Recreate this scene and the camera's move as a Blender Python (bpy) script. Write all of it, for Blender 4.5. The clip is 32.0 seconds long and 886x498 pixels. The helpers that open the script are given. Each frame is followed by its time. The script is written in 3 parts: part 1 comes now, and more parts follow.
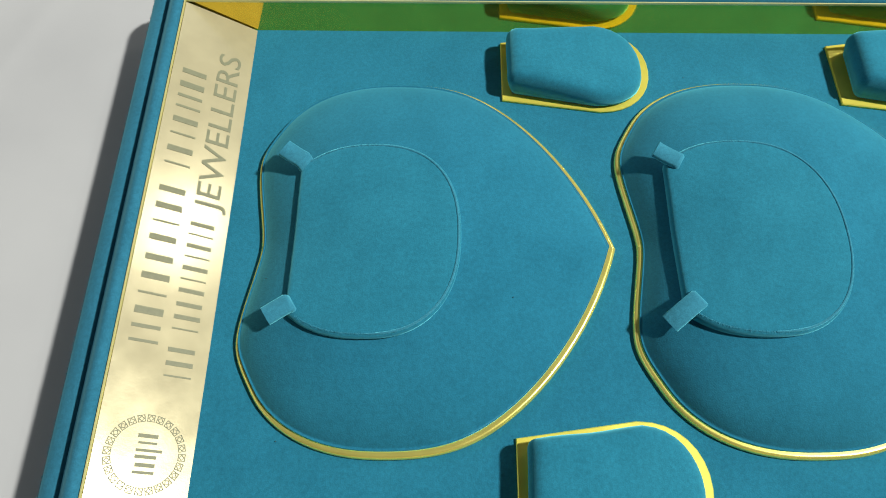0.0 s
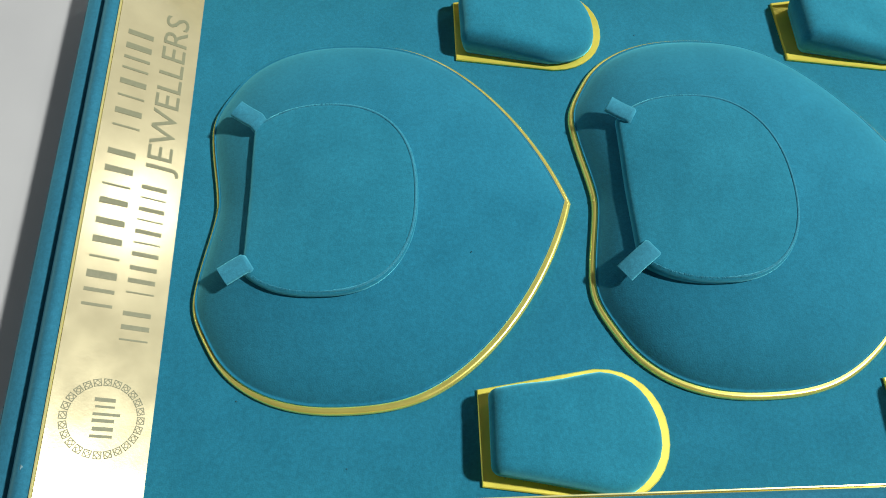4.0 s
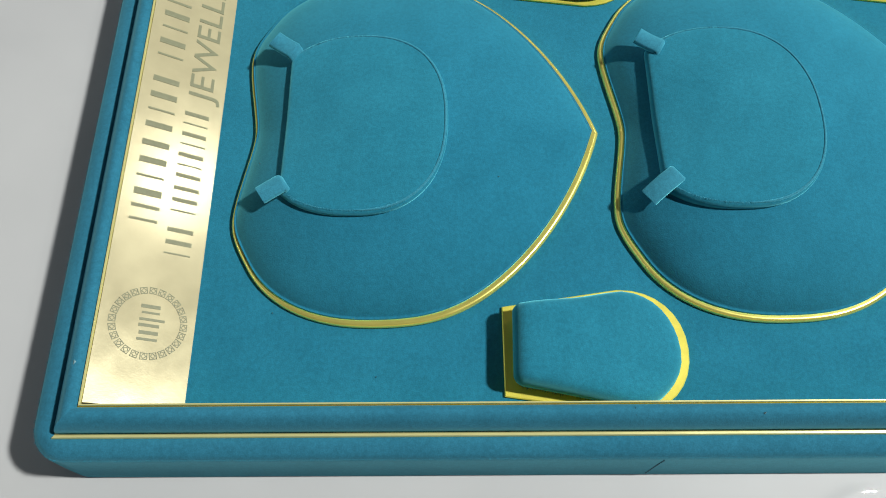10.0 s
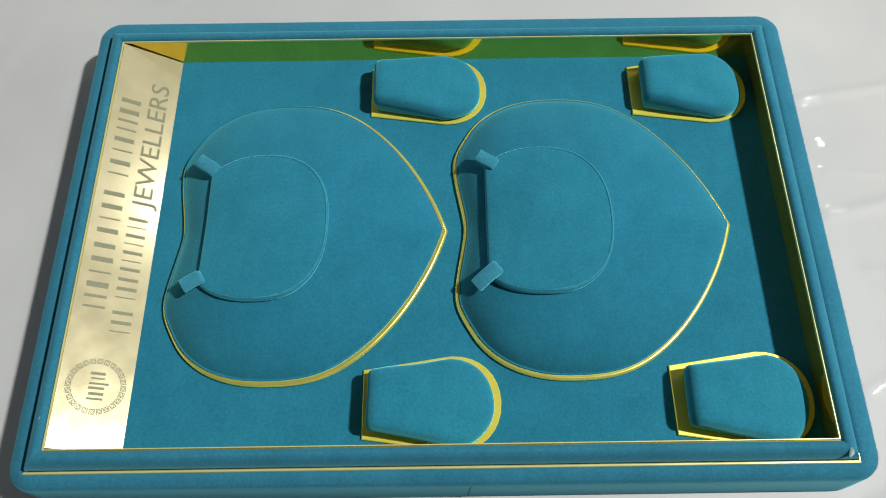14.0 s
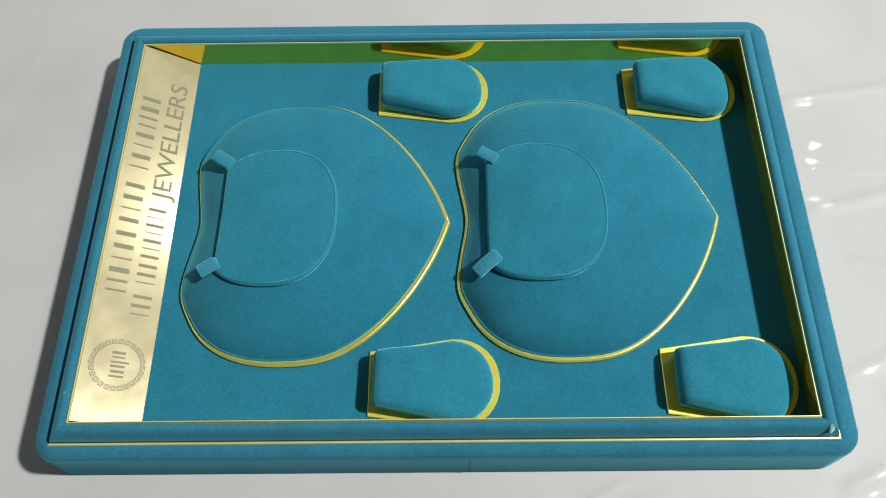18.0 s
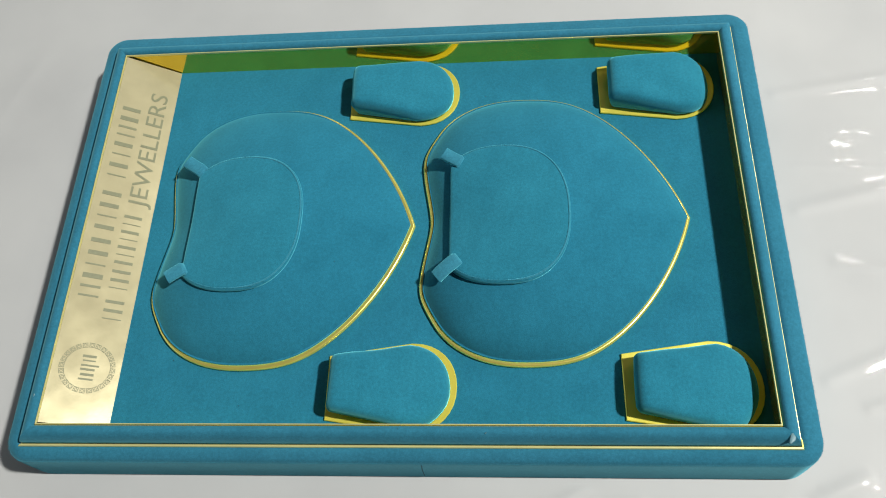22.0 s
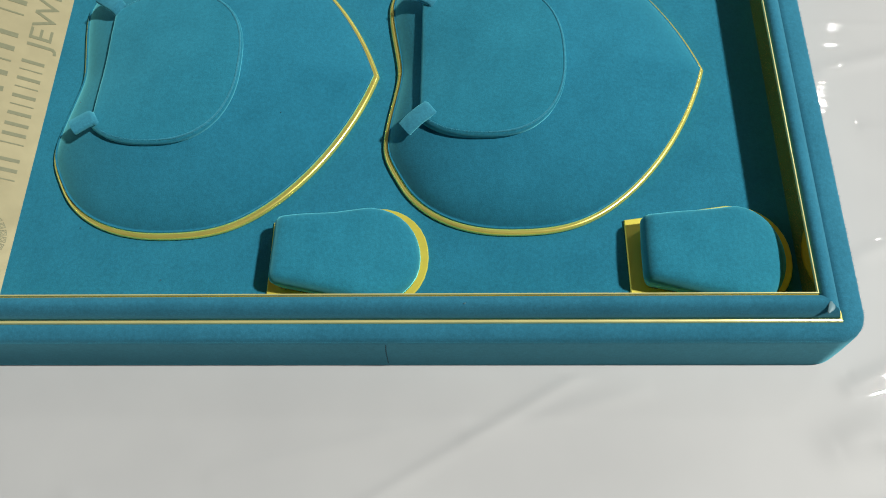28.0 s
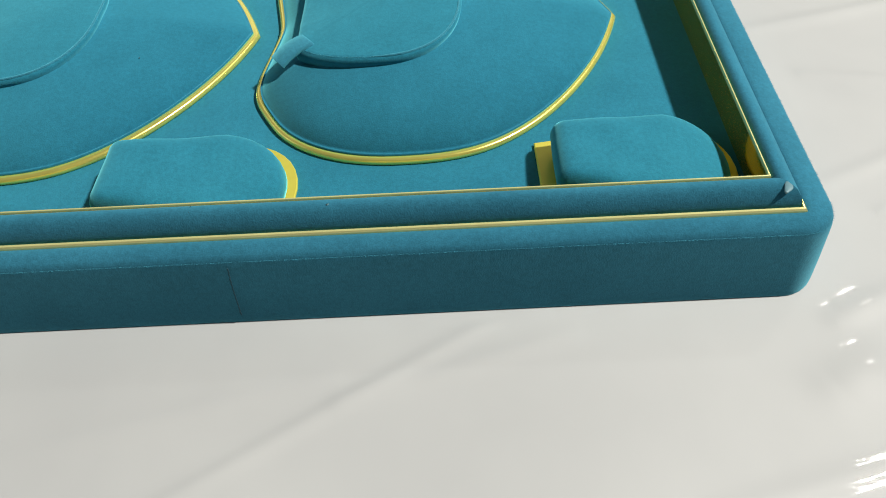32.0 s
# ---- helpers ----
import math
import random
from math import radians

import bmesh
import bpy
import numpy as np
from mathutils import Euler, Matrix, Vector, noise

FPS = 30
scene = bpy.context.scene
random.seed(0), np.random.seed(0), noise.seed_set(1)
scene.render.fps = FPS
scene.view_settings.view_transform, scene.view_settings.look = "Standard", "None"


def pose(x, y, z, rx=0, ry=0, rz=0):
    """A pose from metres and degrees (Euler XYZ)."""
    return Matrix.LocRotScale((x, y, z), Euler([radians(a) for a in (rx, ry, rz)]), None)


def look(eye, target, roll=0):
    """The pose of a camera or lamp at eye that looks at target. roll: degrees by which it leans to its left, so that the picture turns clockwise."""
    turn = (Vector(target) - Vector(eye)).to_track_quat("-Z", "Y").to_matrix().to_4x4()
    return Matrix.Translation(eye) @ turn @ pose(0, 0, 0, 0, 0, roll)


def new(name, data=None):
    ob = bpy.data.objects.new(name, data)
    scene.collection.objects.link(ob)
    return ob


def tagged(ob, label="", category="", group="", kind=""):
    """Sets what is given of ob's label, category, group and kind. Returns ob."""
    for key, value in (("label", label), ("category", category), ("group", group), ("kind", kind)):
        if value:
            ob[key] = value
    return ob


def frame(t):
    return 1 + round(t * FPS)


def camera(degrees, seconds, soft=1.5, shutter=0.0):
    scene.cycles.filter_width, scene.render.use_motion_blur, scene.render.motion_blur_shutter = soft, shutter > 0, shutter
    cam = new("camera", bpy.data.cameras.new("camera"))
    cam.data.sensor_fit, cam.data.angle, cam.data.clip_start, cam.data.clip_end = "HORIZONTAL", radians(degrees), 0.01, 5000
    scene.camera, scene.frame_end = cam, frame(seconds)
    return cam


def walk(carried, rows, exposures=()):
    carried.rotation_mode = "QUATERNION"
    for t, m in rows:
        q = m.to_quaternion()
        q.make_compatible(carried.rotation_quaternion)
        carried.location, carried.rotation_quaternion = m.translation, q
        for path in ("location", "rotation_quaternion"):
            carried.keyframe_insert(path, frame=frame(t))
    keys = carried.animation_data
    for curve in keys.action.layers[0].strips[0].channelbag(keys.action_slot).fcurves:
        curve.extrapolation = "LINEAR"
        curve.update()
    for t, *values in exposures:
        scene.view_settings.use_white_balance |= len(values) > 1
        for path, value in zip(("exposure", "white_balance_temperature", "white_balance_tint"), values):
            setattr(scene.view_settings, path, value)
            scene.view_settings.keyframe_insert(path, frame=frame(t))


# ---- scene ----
import itertools

cam = camera(62.9, 32.0, soft=1.0)
# seconds, eye (m), turn (degrees)
PATH = [
    (0.0, -0.0632, -0.1402, 0.2999, 26.78, 0.60, 0.52),
    (0.5, -0.0615, -0.1419, 0.3022, 26.47, 0.28, 0.33),
    (1.0, -0.0642, -0.1427, 0.3021, 26.65, -0.04, -0.10),
    (1.5, -0.0627, -0.1443, 0.3060, 26.95, 1.17, -0.35),
    (2.0, -0.0620, -0.1450, 0.2995, 26.36, -1.57, -1.25),
    (2.5, -0.0612, -0.1480, 0.3012, 25.72, -2.15, -2.08),
    (4.5, -0.0620, -0.1516, 0.2951, 25.16, -0.68, -2.07),
    (5.0, -0.0579, -0.1652, 0.3008, 23.42, 0.65, -2.31),
    (5.5, -0.0593, -0.1847, 0.3033, 22.27, 0.83, -1.63),
    (6.0, -0.0602, -0.1791, 0.2861, 21.47, 0.51, -0.76),
    (6.5, -0.0597, -0.1765, 0.2866, 22.71, 0.67, 0.14),
    (7.0, -0.0608, -0.1727, 0.2934, 23.09, 0.90, 0.13),
    (7.5, -0.0603, -0.1738, 0.2951, 23.55, 0.71, -0.06),
    (8.0, -0.0596, -0.1752, 0.2953, 23.74, 0.71, -0.09),
    (8.5, -0.0597, -0.1747, 0.2952, 23.78, 0.87, -0.07),
    (9.0, -0.0598, -0.1745, 0.2954, 23.78, 0.69, -0.17),
    (9.5, -0.0585, -0.1760, 0.2953, 23.97, 0.94, -0.13),
    (10.0, -0.0592, -0.1755, 0.2954, 23.85, 0.73, -0.19),
    (10.5, -0.0389, -0.1706, 0.3070, 23.60, 0.94, -0.32),
    (11.0, -0.0063, -0.1531, 0.3307, 23.71, 0.14, -0.70),
    (11.5, 0.0100, -0.1454, 0.3387, 23.59, -0.13, -0.92),
    (12.0, 0.0138, -0.1597, 0.3652, 23.45, 0.15, -0.96),
    (12.5, 0.0111, -0.1658, 0.3805, 23.44, 0.39, -0.91),
    (13.0, 0.0088, -0.1736, 0.3880, 23.75, 0.45, -0.76),
    (13.5, 0.0069, -0.1784, 0.3925, 24.12, 0.75, -0.69),
    (14.0, 0.0081, -0.1799, 0.3949, 24.36, 1.06, -0.63),
    (14.5, 0.0105, -0.1849, 0.3935, 24.55, 1.21, -0.59),
    (16.5, 0.0076, -0.2041, 0.4106, 25.53, 1.09, -0.05),
    (17.0, 0.0085, -0.2053, 0.4112, 25.70, 1.21, -0.02),
    (17.5, 0.0073, -0.2025, 0.4101, 25.56, 1.30, 0.04),
    (18.0, 0.0097, -0.2026, 0.4083, 25.60, 1.33, -0.20),
    (18.5, 0.0263, -0.1958, 0.3974, 25.02, 1.32, -1.53),
    (19.0, 0.0659, -0.1905, 0.3908, 24.26, 1.70, -1.87),
    (19.5, 0.0801, -0.1879, 0.3972, 24.78, 2.64, 0.01),
    (20.0, 0.0787, -0.1870, 0.4011, 25.05, 3.52, 1.02),
    (20.5, 0.0792, -0.1916, 0.4019, 25.27, 4.28, 1.00),
    (21.0, 0.0721, -0.1947, 0.4035, 25.25, 4.57, 1.00),
    (21.5, 0.0700, -0.1966, 0.4058, 25.40, 5.20, 1.10),
    (22.0, 0.0634, -0.1977, 0.4060, 25.40, 5.50, 1.26),
    (22.5, 0.0607, -0.1981, 0.4078, 25.38, 5.71, 1.33),
    (23.0, 0.0627, -0.1975, 0.4077, 25.34, 5.95, 1.44),
    (23.5, 0.0629, -0.1979, 0.4073, 25.37, 6.03, 1.57),
    (24.0, 0.0624, -0.1979, 0.4066, 25.41, 6.11, 1.61),
    (24.5, 0.0630, -0.1973, 0.4066, 25.33, 6.25, 1.72),
    (25.0, 0.0623, -0.1977, 0.4073, 25.31, 6.34, 1.77),
    (25.5, 0.0617, -0.1978, 0.4082, 25.29, 5.42, 1.10),
    (26.0, 0.0607, -0.2026, 0.3965, 24.68, 3.76, 0.45),
    (26.5, 0.0500, -0.2182, 0.3651, 23.87, 0.48, 0.16),
    (28.5, 0.0508, -0.2213, 0.3211, 23.06, 2.81, 0.68),
    (29.0, 0.0544, -0.2213, 0.3253, 24.48, 3.27, 0.47),
    (29.5, 0.0460, -0.2166, 0.3349, 27.50, -0.08, -0.11),
    (30.0, 0.0484, -0.2310, 0.3180, 33.24, -2.16, 0.96),
    (30.5, 0.0444, -0.2628, 0.2525, 38.60, -2.53, 3.06),
    (31.0, 0.0574, -0.2765, 0.2081, 40.60, 0.23, 0.58),
    (31.5, 0.0751, -0.2813, 0.2057, 40.58, 1.81, -1.17),
    (32.0, 0.0855, -0.2857, 0.2101, 39.79, 2.04, -1.85),
]
# seconds, stops, kelvin, tint: the camera's white balance drifts
EXPOSURES = [(0.0, 0.44, 6600, 10), (2.5, 0.43, 6560, 10), (5.0, 0.40, 6450, 10), (6.0, 0.41, 6530, 10), (7.0, 0.41, 6440, 10), (9.0, 0.38, 6450, 10), (10.0, 0.37, 6450, 10), (11.0, 0.13, 6480, 10), (12.0, 0.12, 6450, 10), (12.5, 0.14, 6450, 10),
             (14.5, 0.25, 6580, 10), (17.0, 0.3, 6630, 10), (23.0, 0.3, 6630, 10), (26.0, 0.28, 6630, 10), (29.0, 0.19, 6630, 10), (30.0, 0.29, 6630, 10), (31.0, 0.36, 6680, 10), (32.0, 0.38, 6780, 10)]
walk(cam, [(t, pose(x, y, z, rx, ry, rz)) for t, x, y, z, rx, ry, rz in PATH], EXPOSURES)

# ---- light: two spots beside the table, two soft fills in wall openings, and an unseen closed grey room ----
world = bpy.data.worlds.new("world")
world.use_nodes = True
world.node_tree.nodes["Background"].inputs[0].default_value = (0.8, 0.85, 0.9, 1)
world.node_tree.nodes["Background"].inputs[1].default_value = 0.003
scene.world = world


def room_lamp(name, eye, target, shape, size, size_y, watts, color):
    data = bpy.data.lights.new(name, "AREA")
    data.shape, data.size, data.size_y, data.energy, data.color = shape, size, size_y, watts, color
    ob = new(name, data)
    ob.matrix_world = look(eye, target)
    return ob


# two spots beside the table, and two soft fills: one added behind the tray to brighten its back, a cool one on the side
# of the name plate
room_lamp("spot_lamp", (1.75, -0.06, 2.33), (0.0, 0.0, 0.02), "DISK", 0.16, 0.16, 96.0, (1.0, 0.985, 0.95))
room_lamp("spot_lamp", (1.00, 0.88, 1.27), (0.0, 0.05, 0.02), "DISK", 0.05, 0.05, 1.5, (1.0, 0.985, 0.95))
room_lamp("soft_fill", (-0.05, 1.23, 0.62), (-0.05, 0.0, 0.25), "RECTANGLE", 1.2, 0.7, 1.7, (0.95, 0.98, 1.0))
room_lamp("soft_fill", (-1.53, 0.0, 0.60), (0.0, 0.0, 0.20), "RECTANGLE", 1.4, 0.7, 2.4, (0.84, 0.93, 1.0))

# ---- measures (m) ----
TABLE = 0.0042          # top of the sheet on the table
FLOOR = 0.0230          # velvet floor of the tray
RIM = 0.0431            # top of the gold lip
IX, IY = 0.1909, 0.1220  # inner edge of the rim
STEP = 0.0378           # gold strip under the rim
PLATE_IN = -0.1612      # foot of the name plate


# ---- materials ----
def material(name):
    m = bpy.data.materials.new(name)
    m.use_nodes = True
    n = m.node_tree.nodes
    return m, n, m.node_tree.links, n["Principled BSDF"]


def noise_node(n, l, scale, detail=3.0, rough=0.55, stretch=None):
    tc = n.new("ShaderNodeTexCoord")
    t = n.new("ShaderNodeTexNoise")
    t.inputs["Scale"].default_value = scale
    t.inputs["Detail"].default_value = detail
    t.inputs["Roughness"].default_value = rough
    if stretch:
        mp = n.new("ShaderNodeMapping")
        mp.inputs["Scale"].default_value = stretch
        l.new(tc.outputs["Object"], mp.inputs["Vector"])
        l.new(mp.outputs["Vector"], t.inputs["Vector"])
    else:
        l.new(tc.outputs["Object"], t.inputs["Vector"])
    return t


def ramp(n, l, src, a, b, lo=0.3, hi=0.7):
    r = n.new("ShaderNodeValToRGB")
    r.color_ramp.elements[0].position, r.color_ramp.elements[1].position = lo, hi
    r.color_ramp.elements[0].color, r.color_ramp.elements[1].color = (*a, 1), (*b, 1)
    l.new(src, r.inputs["Fac"])
    return r


def mix(n, l, fac, a, b, mode="MIX"):
    m = n.new("ShaderNodeMix")
    m.data_type, m.blend_type = "RGBA", mode
    m.inputs["Factor"].default_value = fac
    l.new(a, m.inputs["A"])
    l.new(b, m.inputs["B"])
    return m.outputs["Result"]


def bump(n, l, src, strength, distance, under=None):
    b = n.new("ShaderNodeBump")
    b.inputs["Strength"].default_value, b.inputs["Distance"].default_value = strength, distance
    l.new(src, b.inputs["Height"])
    if under:
        l.new(under, b.inputs["Normal"])
    return b.outputs["Normal"]


def velvet(name, dark, light, sheen, tint, lean):
    m, n, l, p = material(name)
    pile = noise_node(n, l, 1900, 2)
    nap = noise_node(n, l, 38, 4, 0.6)
    streak = noise_node(n, l, 160, 3, 0.6, (1.0, 0.35, 1.0))
    a = ramp(n, l, nap.outputs["Fac"], dark, light, 0.3, 0.72)
    b = ramp(n, l, pile.outputs["Fac"], (0.90, 0.90, 0.90), (1.10, 1.10, 1.10), 0.3, 0.7)
    c = ramp(n, l, streak.outputs["Fac"], (0.97, 0.97, 0.97), (1.03, 1.03, 1.03), 0.35, 0.68)
    col = mix(n, l, 1.0, a.outputs["Color"], b.outputs["Color"], "MULTIPLY")
    tuft = noise_node(n, l, 620, 2)
    d = ramp(n, l, tuft.outputs["Fac"], (0.91, 0.91, 0.91), (1.09, 1.09, 1.09), 0.32, 0.68)
    col = mix(n, l, 1.0, col, c.outputs["Color"], "MULTIPLY")
    col = mix(n, l, 1.0, col, d.outputs["Color"], "MULTIPLY")
    l.new(col, p.inputs["Base Color"])
    p.inputs["Roughness"].default_value = 0.95
    p.inputs["Diffuse Roughness"].default_value = 0.15
    p.inputs["Specular IOR Level"].default_value = 0.05
    # the tips of the pile glow at a slant
    tips, both = n.new("ShaderNodeBsdfSheen"), n.new("ShaderNodeAddShader")
    tips.inputs["Color"].default_value = (*(v * sheen for v in tint), 1)
    tips.inputs["Roughness"].default_value = 0.50
    l.new(p.outputs["BSDF"], both.inputs[0])
    l.new(tips.outputs["BSDF"], both.inputs[1])
    l.new(both.outputs["Shader"], n["Material Output"].inputs["Surface"])
    # the pile fans out over rounded forms, so it catches light as a steeper slope would
    geo = n.new("ShaderNodeNewGeometry")
    fan, norm = n.new("ShaderNodeVectorMath"), n.new("ShaderNodeVectorMath")
    fan.operation, norm.operation = "MULTIPLY", "NORMALIZE"
    fan.inputs[1].default_value = (1.0, 1.0, lean)
    l.new(geo.outputs["Normal"], fan.inputs[0])
    l.new(fan.outputs["Vector"], norm.inputs[0])
    soft = bump(n, l, streak.outputs["Fac"], 0.14, 0.0006, norm.outputs["Vector"])
    fine = bump(n, l, pile.outputs["Fac"], 0.5, 0.00025, soft)
    l.new(fine, p.inputs["Normal"])
    return m


def foil(name, color, rough, wave=0.0, grain=0.0, metal=1.0):
    m, n, l, p = material(name)
    smear = noise_node(n, l, 60, 3, 0.6)
    fine = noise_node(n, l, 900, 2, 0.6)
    lo = tuple(v * 0.9 for v in color)
    l.new(ramp(n, l, smear.outputs["Fac"], lo, color).outputs["Color"], p.inputs["Base Color"])
    p.inputs["Metallic"].default_value = metal
    r = n.new("ShaderNodeMapRange")
    r.inputs["To Min"].default_value, r.inputs["To Max"].default_value = rough * 0.75, rough * 1.3
    l.new(smear.outputs["Fac"], r.inputs["Value"])
    l.new(r.outputs["Result"], p.inputs["Roughness"])
    under = None
    if wave:
        big = noise_node(n, l, 28, 2, 0.5)
        under = bump(n, l, big.outputs["Fac"], wave, 0.002)
    if grain:
        under = bump(n, l, fine.outputs["Fac"], grain, 0.0002, under)
    if under:
        l.new(under, p.inputs["Normal"])
    return m


def matte(name, color, rough=0.6, scale=300):
    m, n, l, p = material(name)
    t = noise_node(n, l, scale, 3)
    l.new(ramp(n, l, t.outputs["Fac"], tuple(v * 0.88 for v in color), color).outputs["Color"], p.inputs["Base Color"])
    p.inputs["Roughness"].default_value = rough
    return m


def plastic_sheet_material():
    m, n, l, p = material("white_plastic_sheet")
    tone = noise_node(n, l, 9, 4, 0.55)
    crinkle = noise_node(n, l, 15, 4, 0.5, (0.6, 1.5, 1.0))
    fine = noise_node(n, l, 90, 3, 0.6)
    l.new(ramp(n, l, tone.outputs["Fac"], (0.425, 0.437, 0.437), (0.475, 0.488, 0.484)).outputs["Color"], p.inputs["Base Color"])
    p.inputs["Roughness"].default_value = 0.55
    p.inputs["Specular IOR Level"].default_value = 0.25
    p.inputs["Coat Weight"].default_value = 0.24
    p.inputs["Coat Roughness"].default_value = 0.03
    p.inputs["Coat IOR"].default_value = 1.5
    b = bump(n, l, crinkle.outputs["Fac"], 0.16, 0.008)
    b = bump(n, l, fine.outputs["Fac"], 0.04, 0.001, b)
    l.new(b, p.inputs["Coat Normal"])
    return m


VELVET = velvet("teal_velvet", (0.012, 0.134, 0.212), (0.016, 0.160, 0.248), 0.85, (0.22, 0.92, 1.0), 0.41)
VELVET_PALE = velvet("teal_velvet_pale", (0.028, 0.172, 0.250), (0.036, 0.205, 0.290), 0.70, (0.24, 0.92, 1.0), 1.0)
VELVET_TOP = velvet("teal_velvet_block", (0.013, 0.146, 0.220), (0.018, 0.176, 0.258), 0.75, (0.24, 0.92, 1.0), 0.80)
VELVET_RIM = velvet("teal_velvet_rim", (0.022, 0.142, 0.218), (0.028, 0.170, 0.256), 0.34, (0.32, 0.90, 1.0), 0.60)
FOIL_WALL = foil("gold_mirror_foil", (1.0, 0.75, 0.10), 0.09, 0.10, 0.0, 0.86)
FOIL_EDGE = foil("gold_foil_edge", (0.88, 0.79, 0.20), 0.24, 0.1, 0.05, 0.68)
FOIL_LIP = foil("pale_gold_foil_lip", (0.80, 0.76, 0.34), 0.24, 0.1, 0.05, 0.4)
FOIL_BASE = foil("gold_card", (0.86, 0.76, 0.12), 0.30, 0.12, 0.0, 0.45)
PLATE = foil("champagne_gold_plate", (0.575, 0.525, 0.32), 0.19, 0.0, 0.05, 0.4)
ETCH = matte("etched_grey", (0.19, 0.20, 0.115), 0.6, 500)
SHEET = plastic_sheet_material()
GLUE = matte("pale_glue_mark", (0.13, 0.26, 0.30), 0.5)
SEAM = matte("dark_teal_thread", (0.008, 0.07, 0.10), 0.9)
WALL = matte("dark_grey_unseen", (0.07, 0.07, 0.069), 0.8, 6)


# ---- mesh helpers ----
def out_of_square(x, y):
    """The tray is not quite square: wider at the back, and its back edge runs aslant."""
    return x * (1 + 0.069 * y), y + (y + 0.122) / 0.244 * (-0.0006 - 0.010 * x)


def part(name, bm, mat, parent=None, label="", smooth=True):
    if parent and parent.name == "jewellery_tray":
        for v in bm.verts:
            v.co.x, v.co.y = out_of_square(v.co.x, v.co.y)
    me = bpy.data.meshes.new(name)
    bmesh.ops.recalc_face_normals(bm, faces=bm.faces)
    bm.to_mesh(me)
    bm.free()
    if smooth:
        me.polygons.foreach_set("use_smooth", [True] * len(me.polygons))
    me.materials.append(mat)
    ob = new(name, me)
    if parent:
        ob.parent = parent
    if label:
        ob["label"] = label
    return ob


def thing(name, at, label, category, group="", kind=""):
    ob = new(name)
    ob.matrix_basis = at
    ob.empty_display_size = 0.02
    return tagged(ob, label, category, group, kind)


def loft(bm, rings, close_low=True, close_top=True, fan=True):
    """Joins closed rings of equal count, from the lowest to the top; the ends are closed."""
    made = [[bm.verts.new(p) for p in ring] for ring in rings]
    for a, b in zip(made, made[1:]):
        for i in range(len(a)):
            j = (i + 1) % len(a)
            bm.faces.new((a[i], a[j], b[j], b[i]))
    for want, ring in ((close_low, made[0]), (close_top, made[-1])):
        if want:
            bm.faces.new(ring)
    return made


def box(bm, lo, hi):
    v = [bm.verts.new((x, y, z)) for x in (lo[0], hi[0]) for y in (lo[1], hi[1]) for z in (lo[2], hi[2])]
    for f in ((0, 1, 3, 2), (4, 6, 7, 5), (0, 4, 5, 1), (2, 3, 7, 6), (0, 2, 6, 4), (1, 5, 7, 3)):
        bm.faces.new([v[i] for i in f])


def solid_box(name, lo, hi, mat, parent=None, label="", edge=0.0):
    bm = bmesh.new()
    box(bm, lo, hi)
    if edge:
        bmesh.ops.bevel(bm, geom=bm.edges[:], offset=edge, segments=2, profile=0.5, affect="EDGES")
    return part(name, bm, mat, parent, label, smooth=False)


def rounded_rect(hx, hy, r, z, n=10):
    out = []
    for cx, cy, a0 in ((hx - r, hy - r, 0), (-hx + r, hy - r, 90), (-hx + r, -hy + r, 180), (hx - r, -hy + r, 270)):
        for i in range(n + 1):
            a = radians(a0 + 90 * i / n)
            out.append(Vector((cx + r * math.cos(a), cy + r * math.sin(a), z)))
    return out


def offset_ring(ring, d):
    """A ring in the plane moved inwards by d along its normals (counter-clockwise rings)."""
    n, out = len(ring), []
    for i, p in enumerate(ring):
        t = ring[(i + 1) % n] - ring[i - 1]
        nrm = Vector((-t.y, t.x)).normalized()
        out.append(Vector((p.x + nrm.x * d, p.y + nrm.y * d)))
    return out


def bezier_outline(anchors, steps=12):
    """A closed outline of cubic spans: (point, handle before, handle after), handles relative."""
    out = []
    for i, (p, _, h) in enumerate(anchors):
        q, g, _ = anchors[(i + 1) % len(anchors)]
        a, b = Vector(p), Vector(p) + Vector(h)
        c, d = Vector(q) + Vector(g), Vector(q)
        for k in range(steps):
            t = k / steps
            out.append(a * (1 - t) ** 3 + b * 3 * t * (1 - t) ** 2 + c * 3 * t * t * (1 - t) + d * t**3)
    return out


def at_z(ring, z):
    return [Vector((p.x, p.y, z)) for p in ring]


# ---- the unseen room and the table sheet ----
# walls and ceiling out of view, added dark to keep the fill low
room_label = "unseen dark grey wall added to close off stray light"
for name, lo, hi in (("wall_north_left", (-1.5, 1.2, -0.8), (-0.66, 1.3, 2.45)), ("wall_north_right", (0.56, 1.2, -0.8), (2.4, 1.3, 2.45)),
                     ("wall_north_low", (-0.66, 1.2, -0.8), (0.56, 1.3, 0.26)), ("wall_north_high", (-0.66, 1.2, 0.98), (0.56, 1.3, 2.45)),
                     ("wall_west_left", (-1.6, -2.0, -0.8), (-1.5, -0.71, 2.45)), ("wall_west_right", (-1.6, 0.71, -0.8), (-1.5, 1.3, 2.45)),
                     ("wall_west_low", (-1.6, -0.71, -0.8), (-1.5, 0.71, 0.24)), ("wall_west_high", (-1.6, -0.71, 0.96), (-1.5, 0.71, 2.45)),
                     ("wall_south", (-1.5, -2.0, -0.8), (2.4, -1.9, 2.45)), ("wall_east", (2.4, -2.0, -0.8), (2.5, 1.3, 2.45))):
    tagged(solid_box(name, lo, hi, WALL), room_label, "wall", kind="structure")
